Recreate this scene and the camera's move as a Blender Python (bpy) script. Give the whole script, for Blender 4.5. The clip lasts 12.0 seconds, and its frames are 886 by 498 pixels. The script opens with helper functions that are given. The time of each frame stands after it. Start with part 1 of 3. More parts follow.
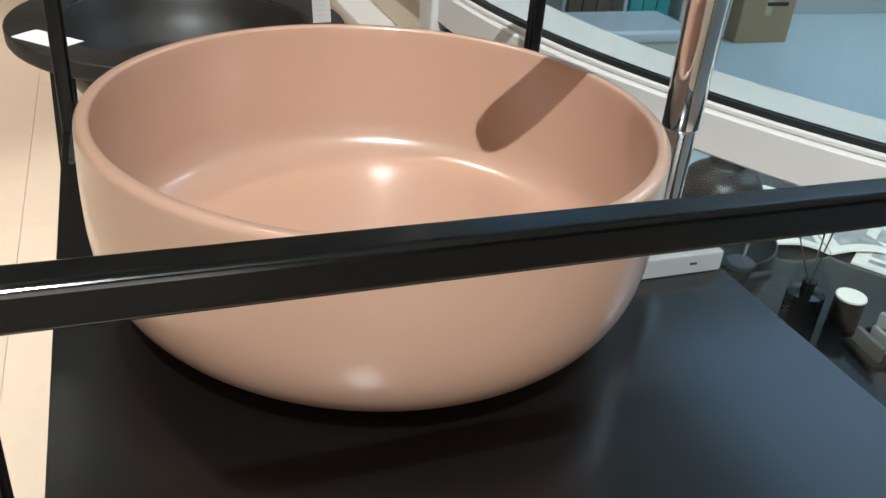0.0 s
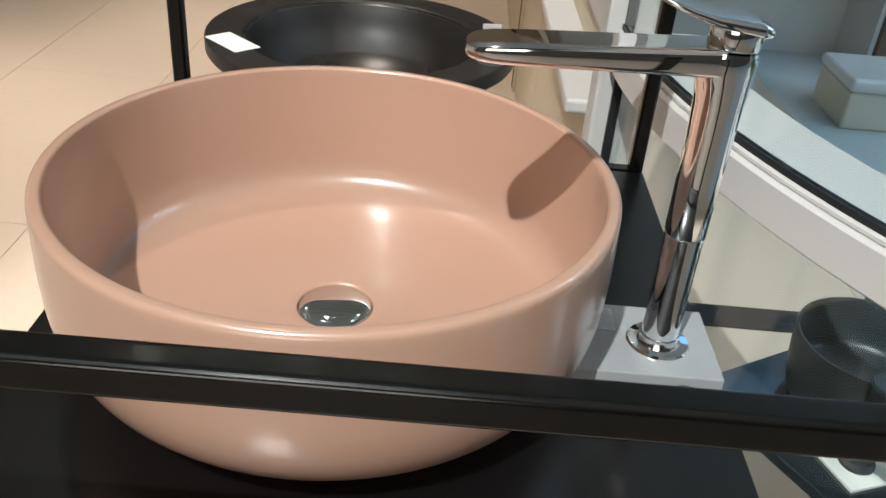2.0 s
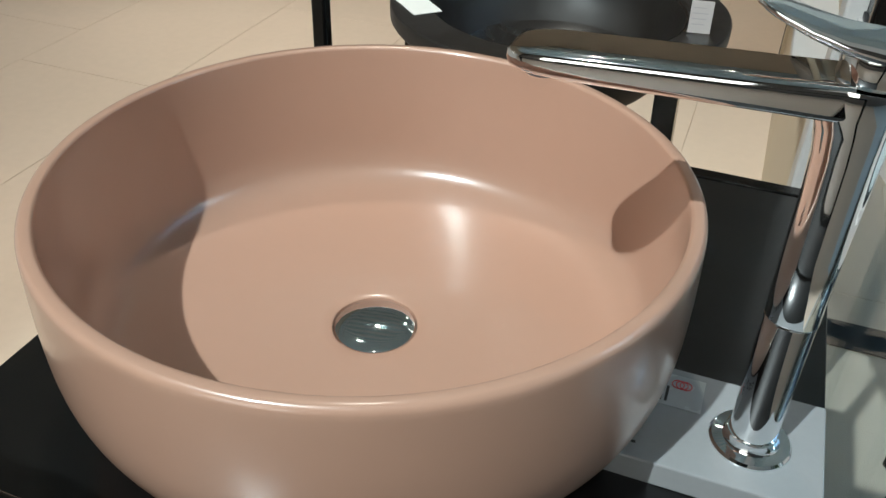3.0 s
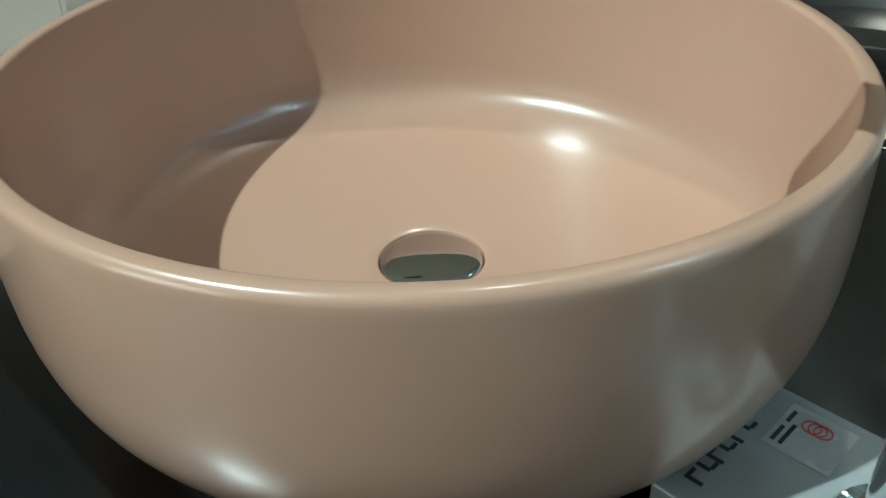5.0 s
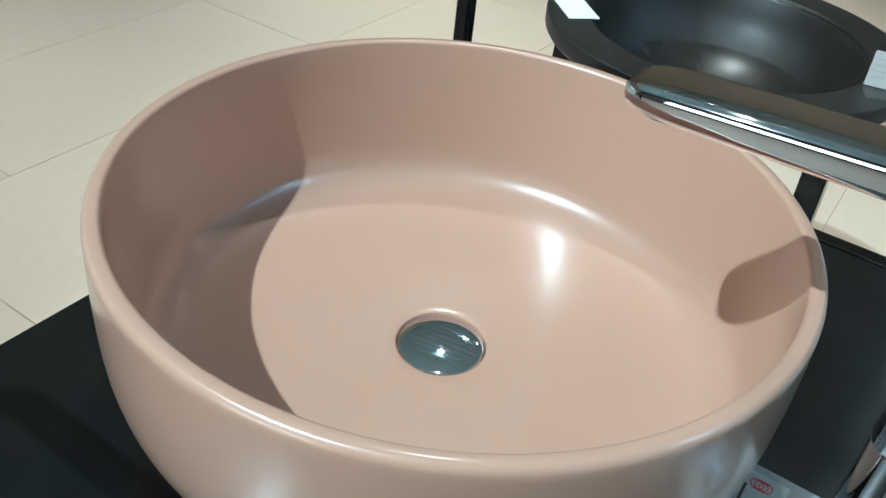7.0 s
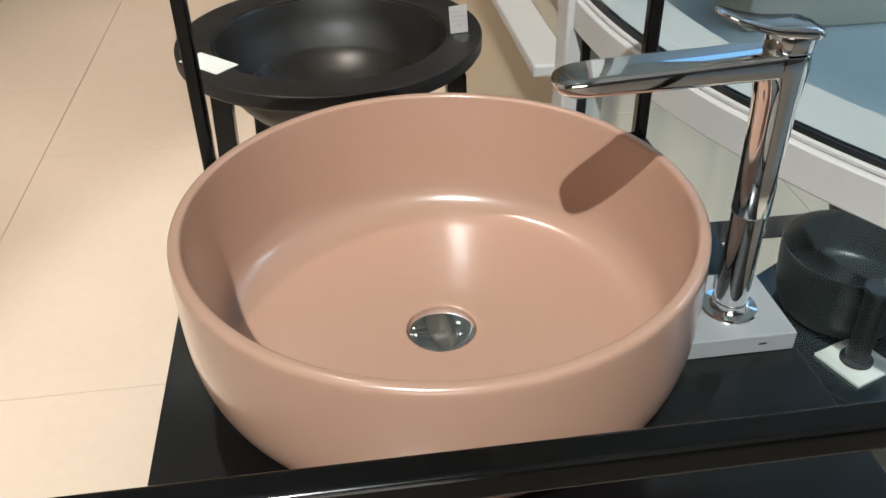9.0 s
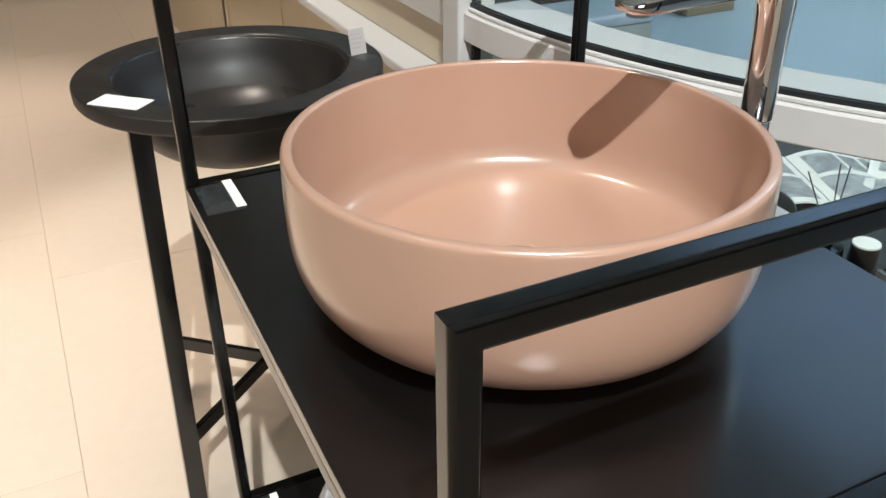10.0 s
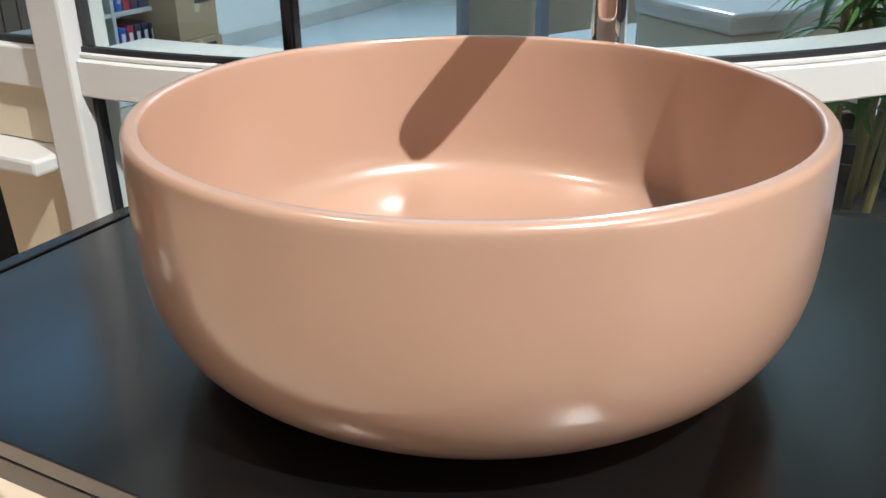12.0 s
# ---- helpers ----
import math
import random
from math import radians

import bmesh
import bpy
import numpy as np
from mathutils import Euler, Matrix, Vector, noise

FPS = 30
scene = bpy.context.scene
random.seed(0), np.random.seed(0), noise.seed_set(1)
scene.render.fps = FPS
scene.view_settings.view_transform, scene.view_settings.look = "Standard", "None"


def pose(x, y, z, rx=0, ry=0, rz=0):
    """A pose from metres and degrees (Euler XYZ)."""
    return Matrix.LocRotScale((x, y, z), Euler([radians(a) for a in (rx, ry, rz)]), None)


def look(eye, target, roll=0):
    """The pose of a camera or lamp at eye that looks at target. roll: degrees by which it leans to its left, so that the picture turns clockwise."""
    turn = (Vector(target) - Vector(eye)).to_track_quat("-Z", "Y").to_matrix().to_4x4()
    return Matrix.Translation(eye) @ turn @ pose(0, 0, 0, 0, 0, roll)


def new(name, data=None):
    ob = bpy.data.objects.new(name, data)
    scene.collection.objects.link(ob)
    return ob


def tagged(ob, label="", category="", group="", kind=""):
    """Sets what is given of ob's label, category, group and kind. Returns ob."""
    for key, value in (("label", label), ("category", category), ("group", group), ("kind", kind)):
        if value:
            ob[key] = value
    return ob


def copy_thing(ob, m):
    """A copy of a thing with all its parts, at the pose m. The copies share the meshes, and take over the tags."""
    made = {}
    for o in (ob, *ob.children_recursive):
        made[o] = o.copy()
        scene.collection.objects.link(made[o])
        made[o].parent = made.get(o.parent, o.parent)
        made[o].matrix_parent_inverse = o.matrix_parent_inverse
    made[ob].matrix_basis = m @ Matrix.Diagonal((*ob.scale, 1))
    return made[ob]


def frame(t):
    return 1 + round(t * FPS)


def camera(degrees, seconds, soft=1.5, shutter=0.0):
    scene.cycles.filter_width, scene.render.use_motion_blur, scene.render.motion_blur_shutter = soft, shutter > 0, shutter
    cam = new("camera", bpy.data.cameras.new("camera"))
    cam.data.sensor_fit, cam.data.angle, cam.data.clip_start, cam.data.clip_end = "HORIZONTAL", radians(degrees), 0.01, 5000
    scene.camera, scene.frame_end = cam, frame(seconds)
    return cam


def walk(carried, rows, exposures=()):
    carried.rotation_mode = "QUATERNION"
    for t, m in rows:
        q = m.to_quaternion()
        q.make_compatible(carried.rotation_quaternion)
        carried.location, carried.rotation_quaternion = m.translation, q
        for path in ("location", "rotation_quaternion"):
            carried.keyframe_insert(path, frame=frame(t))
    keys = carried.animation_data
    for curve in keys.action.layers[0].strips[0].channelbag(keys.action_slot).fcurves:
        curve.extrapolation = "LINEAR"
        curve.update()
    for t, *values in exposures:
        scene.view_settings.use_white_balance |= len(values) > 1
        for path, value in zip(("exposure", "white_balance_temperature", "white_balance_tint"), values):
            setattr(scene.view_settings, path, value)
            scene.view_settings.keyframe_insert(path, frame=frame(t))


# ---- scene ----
cam = camera(54.8, 12.0)
walk(cam, [
    (0.0, pose(-0.1893, -0.6087, 0.4050, 60.24, 0, -22.51) @ pose(0, 0, 0, 0, 0, 5.32)),
    (0.6, pose(-0.1147, -0.6831, 0.3996, 61.02, 0, -15.72) @ pose(0, 0, 0, 0, 0, 5.00)),
    (1.0, pose(-0.0624, -0.6985, 0.4108, 60.90, 0, -9.70) @ pose(0, 0, 0, 0, 0, 3.75)),
    (1.5, pose(0.0195, -0.6563, 0.4337, 60.27, 0, -5.79) @ pose(0, 0, 0, 0, 0, 4.20)),
    (2.0, pose(0.0868, -0.6076, 0.4655, 58.72, 0, -0.25) @ pose(0, 0, 0, 0, 0, 4.97)),
    (2.5, pose(0.1678, -0.5324, 0.4785, 56.17, 0, 10.32) @ pose(0, 0, 0, 0, 0, 3.99)),
    (3.0, pose(0.2202, -0.4578, 0.4614, 54.67, 0, 19.95) @ pose(0, 0, 0, 0, 0, 1.95)),
    (3.5, pose(0.2430, -0.3974, 0.4287, 53.02, 0, 23.91) @ pose(0, 0, 0, 0, 0, 2.15)),
    (3.7, pose(0.2599, -0.3759, 0.4077, 53.05, 0, 27.00) @ pose(0, 0, 0, 0, 0, 1.76)),
    (5.3, pose(0.3214, -0.2840, 0.3233, 56.57, 0, 48.13) @ pose(0, 0, 0, 0, 0, -1.34)),
    (5.5, pose(0.3162, -0.2784, 0.3263, 56.46, 0, 48.65) @ pose(0, 0, 0, 0, 0, -0.93)),
    (6.0, pose(0.2991, -0.2766, 0.3536, 55.97, 0, 49.34) @ pose(0, 0, 0, 0, 0, -1.27)),
    (6.5, pose(0.2867, -0.3118, 0.4007, 55.08, 0, 45.60) @ pose(0, 0, 0, 0, 0, -0.22)),
    (6.7, pose(0.2591, -0.3486, 0.4206, 54.90, 0, 38.70) @ pose(0, 0, 0, 0, 0, 3.31)),
    (8.3, pose(0.1124, -0.5557, 0.5718, 51.03, 0, 9.76) @ pose(0, 0, 0, 0, 0, 3.70)),
    (8.5, pose(0.0598, -0.5841, 0.5701, 51.67, 0, 3.30) @ pose(0, 0, 0, 0, 0, 2.86)),
    (9.0, pose(-0.0750, -0.6115, 0.5528, 54.93, 0, -7.26) @ pose(0, 0, 0, 0, 0, -1.06)),
    (9.5, pose(-0.2184, -0.6243, 0.5070, 57.74, 0, -17.28) @ pose(0, 0, 0, 0, 0, -0.60)),
    (10.0, pose(-0.3878, -0.6322, 0.4657, 60.24, 0, -25.53) @ pose(0, 0, 0, 0, 0, -0.61)),
    (10.5, pose(-0.4867, -0.5937, 0.4271, 61.23, 0, -34.89) @ pose(0, 0, 0, 0, 0, -0.21)),
    (11.0, pose(-0.5272, -0.4697, 0.3865, 62.35, 0, -47.40) @ pose(0, 0, 0, 0, 0, -1.33)),
    (11.5, pose(-0.5481, -0.3538, 0.3615, 62.49, 0, -55.72) @ pose(0, 0, 0, 0, 0, -1.45)),
    (12.0, pose(-0.5059, -0.2384, 0.3089, 65.71, 0, -62.44) @ pose(0, 0, 0, 0, 0, -0.59)),
], exposures=[(0.0, -0.17, 6300, 7), (1.0, -0.14, 6400, 9), (2.0, -0.2, 6400, 9), (3.0, -0.46, 6000, 2), (3.7, -0.54, 5850, -5), (5.3, -0.32, 5500, -16), (6.0, -0.34, 5380, -18), (6.7, -0.10, 4950, -14), (8.3, -0.52, 6150, 6), (9.0, -0.40, 6350, 8), (10.0, -0.15, 6350, 9), (10.5, -0.06, 6350, 9), (11.0, 0.0, 6500, 10), (11.5, 0.18, 6500, 10), (12.0, 0.18, 6450, 10)])

# ---------------- world and lights ----------------
FLOOR = -0.85      # the shelf top is z = 0
CEIL = 4.2
OFFICE = 2.15    # the office has a lower ceiling
world = bpy.data.worlds.new("world")
scene.world = world
world.use_nodes = True
world.node_tree.nodes["Background"].inputs["Color"].default_value = (0.80, 0.86, 1.0, 1)
world.node_tree.nodes["Background"].inputs["Strength"].default_value = 0.01


def spot(eye, target, watts, colour, size=40, blend=0.4, radius=0.025):
    d = bpy.data.lights.new("spotlight_beam", "SPOT")
    d.energy, d.color, d.spot_size, d.spot_blend, d.shadow_soft_size = watts, colour, radians(size), blend, radius
    ob = new("spotlight_beam", d)
    ob.matrix_world = look(eye, target)
    return ob


def panel_light(eye, target, watts, colour, sx, sy):
    d = bpy.data.lights.new("panel_beam", "AREA")
    d.shape, d.size, d.size_y, d.energy, d.color = "RECTANGLE", sx, sy, watts, colour
    ob = new("panel_beam", d)
    ob.matrix_world = look(eye, target)
    return ob


KEY = (-0.95, -2.66, 4.0)
WARM, COOL = (1.0, 0.86, 0.73), (0.70, 0.88, 1.0)
SPOTS = [  # place, aim, watts, colour
    (KEY, (0.05, 0.05, 0.1), 1480, (0.97, 1.0, 0.975)),
    ((-1.75, -0.2, 4.0), (-1.75, -0.1, FLOOR), 396, WARM),
    ((-2.1, 1.2, 4.0), (-1.7, 1.5, FLOOR), 540, WARM),
    ((-0.7, 2.4, 4.0), (-0.7, 2.4, FLOOR), 450, WARM),
    ((-1.9, 3.3, 4.0), (-1.7, 3.2, FLOOR), 450, WARM),
    ((-0.80, 1.45, 4.0), (-0.12, 1.08, FLOOR), 280, WARM),
    ((-0.5, 4.4, 4.0), (-0.3, 4.4, FLOOR), 486, WARM),
]
for eye, aim, watts, colour in SPOTS:
    spot(eye, aim, watts, colour, size=30 if eye == KEY else 44, blend=0.4 if eye == KEY else 0.8, radius=0.034 if eye == KEY else 0.025)
STRIPS = [(3.25, 0.68), (4.50, 1.09), (5.75, 1.50)]   # a row of linear ceiling lights in the office
for px, py in STRIPS:
    panel_light((px, py, OFFICE - 0.045), (px, py, 0), 14, COOL, 0.9, 0.22)
# soft fill from two added wall panels that stand for no known lamp
panel_light((-4.93, -0.9, 0.65), (0, -0.9, 0.65), 42, (1.0, 0.95, 0.89), 1.5, 1.5)
panel_light((-0.7, -3.93, 0.75), (-0.7, 0, 0.75), 22, (1.0, 0.95, 0.89), 1.9, 1.5)
# added downlights, out of view, that brighten the office floor past the bowl
FILL_DOWN = [(3.62, 2.2), (3.7, 3.3), (4.9, 1.0), (5.3, -0.6)]
for px, py in FILL_DOWN:
    spot((px, py, 2.02), (px, py, FLOOR), 52, COOL, size=96, blend=0.5, radius=0.05)


# ---------------- materials ----------------
def mat(name, colour, rough=0.5, metal=0.0, vary=0.08, scale=6.0, fine=90.0, bump=0.05, coat=0.0, rvary=0.06, coat_rough=0.08, spec=0.5):
    m = bpy.data.materials.new(name)
    m.use_nodes = True
    nt = m.node_tree
    b = nt.nodes["Principled BSDF"]
    n, l = nt.nodes.new, nt.links.new
    tc = n("ShaderNodeTexCoord")
    big, small = n("ShaderNodeTexNoise"), n("ShaderNodeTexNoise")
    big.inputs["Scale"].default_value, big.inputs["Detail"].default_value = scale, 5
    small.inputs["Scale"].default_value, small.inputs["Detail"].default_value = fine, 4
    l(tc.outputs["Object"], big.inputs["Vector"])
    l(tc.outputs["Object"], small.inputs["Vector"])
    add = n("ShaderNodeMath")
    add.operation = "MULTIPLY_ADD"
    l(small.outputs["Fac"], add.inputs[0])
    add.inputs[1].default_value = 0.45
    l(big.outputs["Fac"], add.inputs[2])
    ramp = n("ShaderNodeMapRange")
    ramp.inputs["From Min"].default_value, ramp.inputs["From Max"].default_value = 0.4, 1.05
    ramp.inputs["To Min"].default_value, ramp.inputs["To Max"].default_value = 1 - vary, 1 + vary
    l(add.outputs[0], ramp.inputs["Value"])
    mul = n("ShaderNodeVectorMath")
    mul.operation = "SCALE"
    mul.inputs[0].default_value = colour
    l(ramp.outputs["Result"], mul.inputs["Scale"])
    l(mul.outputs[0], b.inputs["Base Color"])
    rr = n("ShaderNodeMapRange")
    rr.inputs["From Min"].default_value, rr.inputs["From Max"].default_value = 0.3, 0.7
    rr.inputs["To Min"].default_value, rr.inputs["To Max"].default_value = max(0.0, rough - rvary), rough + rvary
    l(big.outputs["Fac"], rr.inputs["Value"])
    l(rr.outputs["Result"], b.inputs["Roughness"])
    b.inputs["Metallic"].default_value = metal
    b.inputs["Coat Weight"].default_value, b.inputs["Coat Roughness"].default_value = coat, coat_rough
    b.inputs["Specular IOR Level"].default_value = spec
    if bump:
        bp = n("ShaderNodeBump")
        bp.inputs["Strength"].default_value, bp.inputs["Distance"].default_value = bump, 0.002
        l(small.outputs["Fac"], bp.inputs["Height"])
        l(bp.outputs["Normal"], b.inputs["Normal"])
    return m


def glow(name, colour, strength):
    m = bpy.data.materials.new(name)
    m.use_nodes = True
    b = m.node_tree.nodes["Principled BSDF"]
    b.inputs["Base Color"].default_value = (*colour, 1)
    b.inputs["Emission Color"].default_value = (*colour, 1)
    b.inputs["Emission Strength"].default_value = strength
    return m


def clear(name, tint=(0.96, 0.985, 0.98), gloss=0.02):
    m = bpy.data.materials.new(name)
    m.use_nodes = True
    nt = m.node_tree
    n, l = nt.nodes.new, nt.links.new
    nt.nodes.remove(nt.nodes["Principled BSDF"])
    out = nt.nodes["Material Output"]
    t, g, f, mix = n("ShaderNodeBsdfTransparent"), n("ShaderNodeBsdfGlossy"), n("ShaderNodeLayerWeight"), n("ShaderNodeMixShader")
    t.inputs["Color"].default_value = (*tint, 1)
    g.inputs["Roughness"].default_value = gloss
    f.inputs["Blend"].default_value = 0.5
    p, k = n("ShaderNodeMath"), n("ShaderNodeMath")
    p.operation, k.operation = "POWER", "MULTIPLY_ADD"
    p.inputs[1].default_value = 5
    k.inputs[1].default_value, k.inputs[2].default_value = 0.7, 0.035
    l(f.outputs["Facing"], p.inputs[0])
    l(p.outputs[0], k.inputs[0])
    l(k.outputs[0], mix.inputs[0])
    l(t.outputs[0], mix.inputs[1])
    l(g.outputs[0], mix.inputs[2])
    l(mix.outputs[0], out.inputs["Surface"])
    return m


PINK = mat("pink_glaze", (0.460, 0.275, 0.197), 0.32, vary=0.025, scale=3, fine=60, bump=0.012, coat=1.0, coat_rough=0.165, rvary=0.03)
WHITECER = mat("white_ceramic", (0.80, 0.81, 0.82), 0.14, vary=0.015, scale=3, fine=60, bump=0.004, coat=0.6, coat_rough=0.05, rvary=0.02)
CHROME = mat("chrome", (0.86, 0.87, 0.88), 0.035, 1.0, vary=0.01, bump=0.0, rvary=0.015)
BLACKSTEEL = mat("black_steel", (0.0018, 0.0017, 0.0016), 0.17, 0.0, vary=0.25, scale=9, fine=160, bump=0.02, rvary=0.05, spec=0.58)
BOARD = mat("black_laminate", (0.0022, 0.0023, 0.0025), 0.36, vary=0.25, scale=5, fine=320, bump=0.012, rvary=0.05, coat=0.9, coat_rough=0.165, spec=0.22)
STONEGLOSS = mat("polished_black_stone", (0.018, 0.015, 0.013), 0.27, vary=0.45, scale=10, fine=120, bump=0.06, rvary=0.05)
BLACKSTONE = mat("black_stone", (0.015, 0.0125, 0.011), 0.46, vary=0.3, scale=10, fine=120, bump=0.12, rvary=0.1)
TILE = mat("beige_tile", (0.60, 0.50, 0.405), 0.42, vary=0.07, scale=1.4, fine=30, bump=0.04, rvary=0.1)
GROUT = mat("grout", (0.54, 0.45, 0.36), 0.9, vary=0.12, scale=8, bump=0.2)
BEIGE = mat("beige_panel", (0.62, 0.53, 0.39), 0.5, vary=0.05, scale=2, fine=40, bump=0.04)
WHITE = mat("white_frame", (0.56, 0.545, 0.535), 0.38, vary=0.03, scale=5, fine=150, bump=0.03)
WHITEWALL = mat("white_panel", (0.78, 0.78, 0.77), 0.5, vary=0.03, scale=2, bump=0.03)
RUBBER = mat("rubber_gasket", (0.012, 0.013, 0.015), 0.45, vary=0.2, bump=0.006)
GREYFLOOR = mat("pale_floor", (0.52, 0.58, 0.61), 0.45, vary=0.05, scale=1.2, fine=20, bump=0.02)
ACRYL = mat("frosted_acrylic", (0.29, 0.30, 0.31), 0.20, vary=0.05, scale=20, fine=200, bump=0.03, coat=0.4)
CLEARP = clear("clear_plastic", (0.93, 0.95, 0.95), 0.04)
GLASS = clear("window_glass", (0.90, 0.95, 0.95), 0.01)
PAPER = mat("paper", (0.85, 0.83, 0.78), 0.7, vary=0.03, bump=0.05)
INK = mat("black_ink", (0.02, 0.02, 0.02), 0.6, bump=0)
REDINK = mat("red_ink", (0.55, 0.03, 0.04), 0.6, bump=0)
CERAMIC = mat("white_ceramic", (0.80, 0.81, 0.83), 0.15, vary=0.02, bump=0.01, coat=0.5)
DARKWALL = mat("dark_wall", (0.14, 0.12, 0.105), 0.7, vary=0.06, bump=0.05)
WARMWALL = mat("warm_wall", (0.62, 0.52, 0.40), 0.7, vary=0.06, bump=0.05)
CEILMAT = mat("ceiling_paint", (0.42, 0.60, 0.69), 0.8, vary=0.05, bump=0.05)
SOFFIT = mat("soffit_paint", (0.62, 0.64, 0.60), 0.8, vary=0.04, scale=1.5, bump=0.03)
GRIDMAT = mat("ceiling_grid", (0.62, 0.70, 0.76), 0.5, vary=0.04, bump=0.02)
# glow of the added office ceiling panels that the shelf board mirrors
SHEENGLOW = glow("sheen_diffuser", (0.30, 0.58, 0.96), 1.4)
PALEGLOW = glow("pale_diffuser", (0.62, 0.82, 0.90), 0.35)
SOFTGLOW = glow("soft_blue_diffuser", (0.46, 0.64, 0.95), 2.1)
LAMPGLOW = glow("lamp_glow", (1.0, 0.90, 0.76), 60)
WARMGLOW = glow("warm_diffuser", (1.0, 0.90, 0.80), 2.0)
PANELGLOW = glow("panel_glow", (0.74, 0.88, 1.0), 2.6)
TABLETOP = mat("smoked_tabletop", (0.022, 0.027, 0.031), 0.16, vary=0.15, scale=5, bump=0.02, coat=0.5)
CARD = mat("cardboard", (0.42, 0.29, 0.17), 0.8, vary=0.08, scale=12, bump=0.1)
TEAL = mat("teal_binder", (0.0, 0.33, 0.34), 0.4, vary=0.06)
BLUEB = mat("blue_binder", (0.02, 0.10, 0.45), 0.4, vary=0.06)
REDB = mat("red_binder", (0.45, 0.02, 0.05), 0.4, vary=0.06)
NAVYB = mat("navy_binder", (0.02, 0.03, 0.08), 0.4, vary=0.06)
BROWNB = mat("brown_file", (0.16, 0.11, 0.08), 0.6, vary=0.1)
SHELFGREY = mat("grey_shelving", (0.55, 0.54, 0.52), 0.5, vary=0.04)
WOODT = mat("pale_wood", (0.60, 0.53, 0.42), 0.5, vary=0.1, scale=4)
STEELG = mat("grey_steel", (0.35, 0.38, 0.42), 0.35, 0.6, vary=0.05)
SOFA = mat("cream_leather", (0.75, 0.70, 0.60), 0.5, vary=0.05, scale=8)
LEAF = mat("leaf", (0.06, 0.17, 0.035), 0.45, vary=0.4, scale=9)
STEM = mat("stem", (0.20, 0.17, 0.06), 0.6, vary=0.3)
SOIL = mat("soil", (0.03, 0.022, 0.015), 0.9, vary=0.3, bump=0.5)
GREYSAMPLE = mat("grey_sample", (0.30, 0.32, 0.32), 0.5, vary=0.1)
PHOTO = mat("magazine_print", (0.34, 0.35, 0.36), 0.35, vary=0.75, scale=26, fine=70, bump=0.0)


# ---------------- mesh helpers ----------------
def part(name, bm, material, parent=None, label="", smooth=None):
    me = bpy.data.meshes.new(name)
    bmesh.ops.recalc_face_normals(bm, faces=bm.faces)
    if smooth is not None:
        for f in bm.faces:
            f.smooth = True
        for e in bm.edges:
            if len(e.link_faces) == 2 and e.calc_face_angle(0) > radians(smooth):
                e.smooth = False
    bm.to_mesh(me)
    bm.free()
    me.materials.append(material)
    ob = new(name, me)
    if parent is not None:
        ob.parent = parent
    if label:
        tagged(ob, label)
    return ob


def thing(name, label, category, place=(0, 0, 0), turn=0, group="", kind=""):
    ob = new(name)
    ob.empty_display_size = 0.05
    ob.matrix_world = pose(*place, 0, 0, turn)
    return tagged(ob, label, category, group, kind)


def single(name, bm, material, label, category, place=(0, 0, 0), turn=0, group="", kind="", smooth=None):
    ob = part(name, bm, material, None, "", smooth)
    ob.matrix_world = pose(*place, 0, 0, turn)
    return tagged(ob, label, category, group, kind)


def box(x0, x1, y0, y1, z0, z1, bev=0.0, seg=2, bm=None):
    b = bmesh.new()
    bmesh.ops.create_cube(b, size=1)
    for v in b.verts:
        v.co = Vector((x0 + (v.co.x + 0.5) * (x1 - x0), y0 + (v.co.y + 0.5) * (y1 - y0), z0 + (v.co.z + 0.5) * (z1 - z0)))
    if bev:
        bmesh.ops.bevel(b, geom=b.edges[:], offset=bev, segments=seg, affect="EDGES", profile=0.5)
    if bm is None:
        return b
    me = bpy.data.meshes.new("tmp")
    b.to_mesh(me)
    b.free()
    bm.from_mesh(me)
    bpy.data.meshes.remove(me)
    return bm


def loft(rings, closed=True, cap=True):
    bm = bmesh.new()
    vs = [[bm.verts.new(p) for p in r] for r in rings]
    n = len(rings[0])
    for a, b in zip(vs, vs[1:]):
        for i in range(n if closed else n - 1):
            j = (i + 1) % n
            bm.faces.new((a[i], a[j], b[j], b[i]))
    if cap:
        bm.faces.new(vs[0])
        bm.faces.new(list(reversed(vs[-1])))
    return bm


def lathe(profile, n=96, cap=False, loop=False):
    rings = [[(r * math.cos(2 * math.pi * i / n), r * math.sin(2 * math.pi * i / n), z) for i in range(n)] for r, z in profile]
    if loop:
        rings.append(rings[0])
    bm = loft(rings, True, cap)
    if loop:
        bmesh.ops.remove_doubles(bm, verts=bm.verts, dist=1e-6)
    return bm


def smooth_curve(pts, sub=6):
    """Catmull-Rom through a few points."""
    out = []
    for i in range(len(pts) - 1):
        p0, p1, p2, p3 = (pts[max(0, min(len(pts) - 1, k))] for k in (i - 1, i, i + 1, i + 2))
        for s in range(sub):
            t = s / sub
            out.append(tuple(0.5 * (2 * b + (c - a) * t + (2 * a - 5 * b + 4 * c - d) * t * t + (3 * b - a - 3 * c + d) * t ** 3) for a, b, c, d in zip(p0, p1, p2, p3)))
    out.append(tuple(pts[-1]))
    return out


def rrect(w, h, r, n=6):
    """Rounded rectangle round the origin, counter-clockwise."""
    out = []
    for cx, cy, a0 in ((w / 2 - r, h / 2 - r, 0), (-w / 2 + r, h / 2 - r, 90), (-w / 2 + r, -h / 2 + r, 180), (w / 2 - r, -h / 2 + r, 270)):
        for i in range(n + 1):
            a = radians(a0 + 90 * i / n)
            out.append((cx + r * math.cos(a), cy + r * math.sin(a)))
    return out


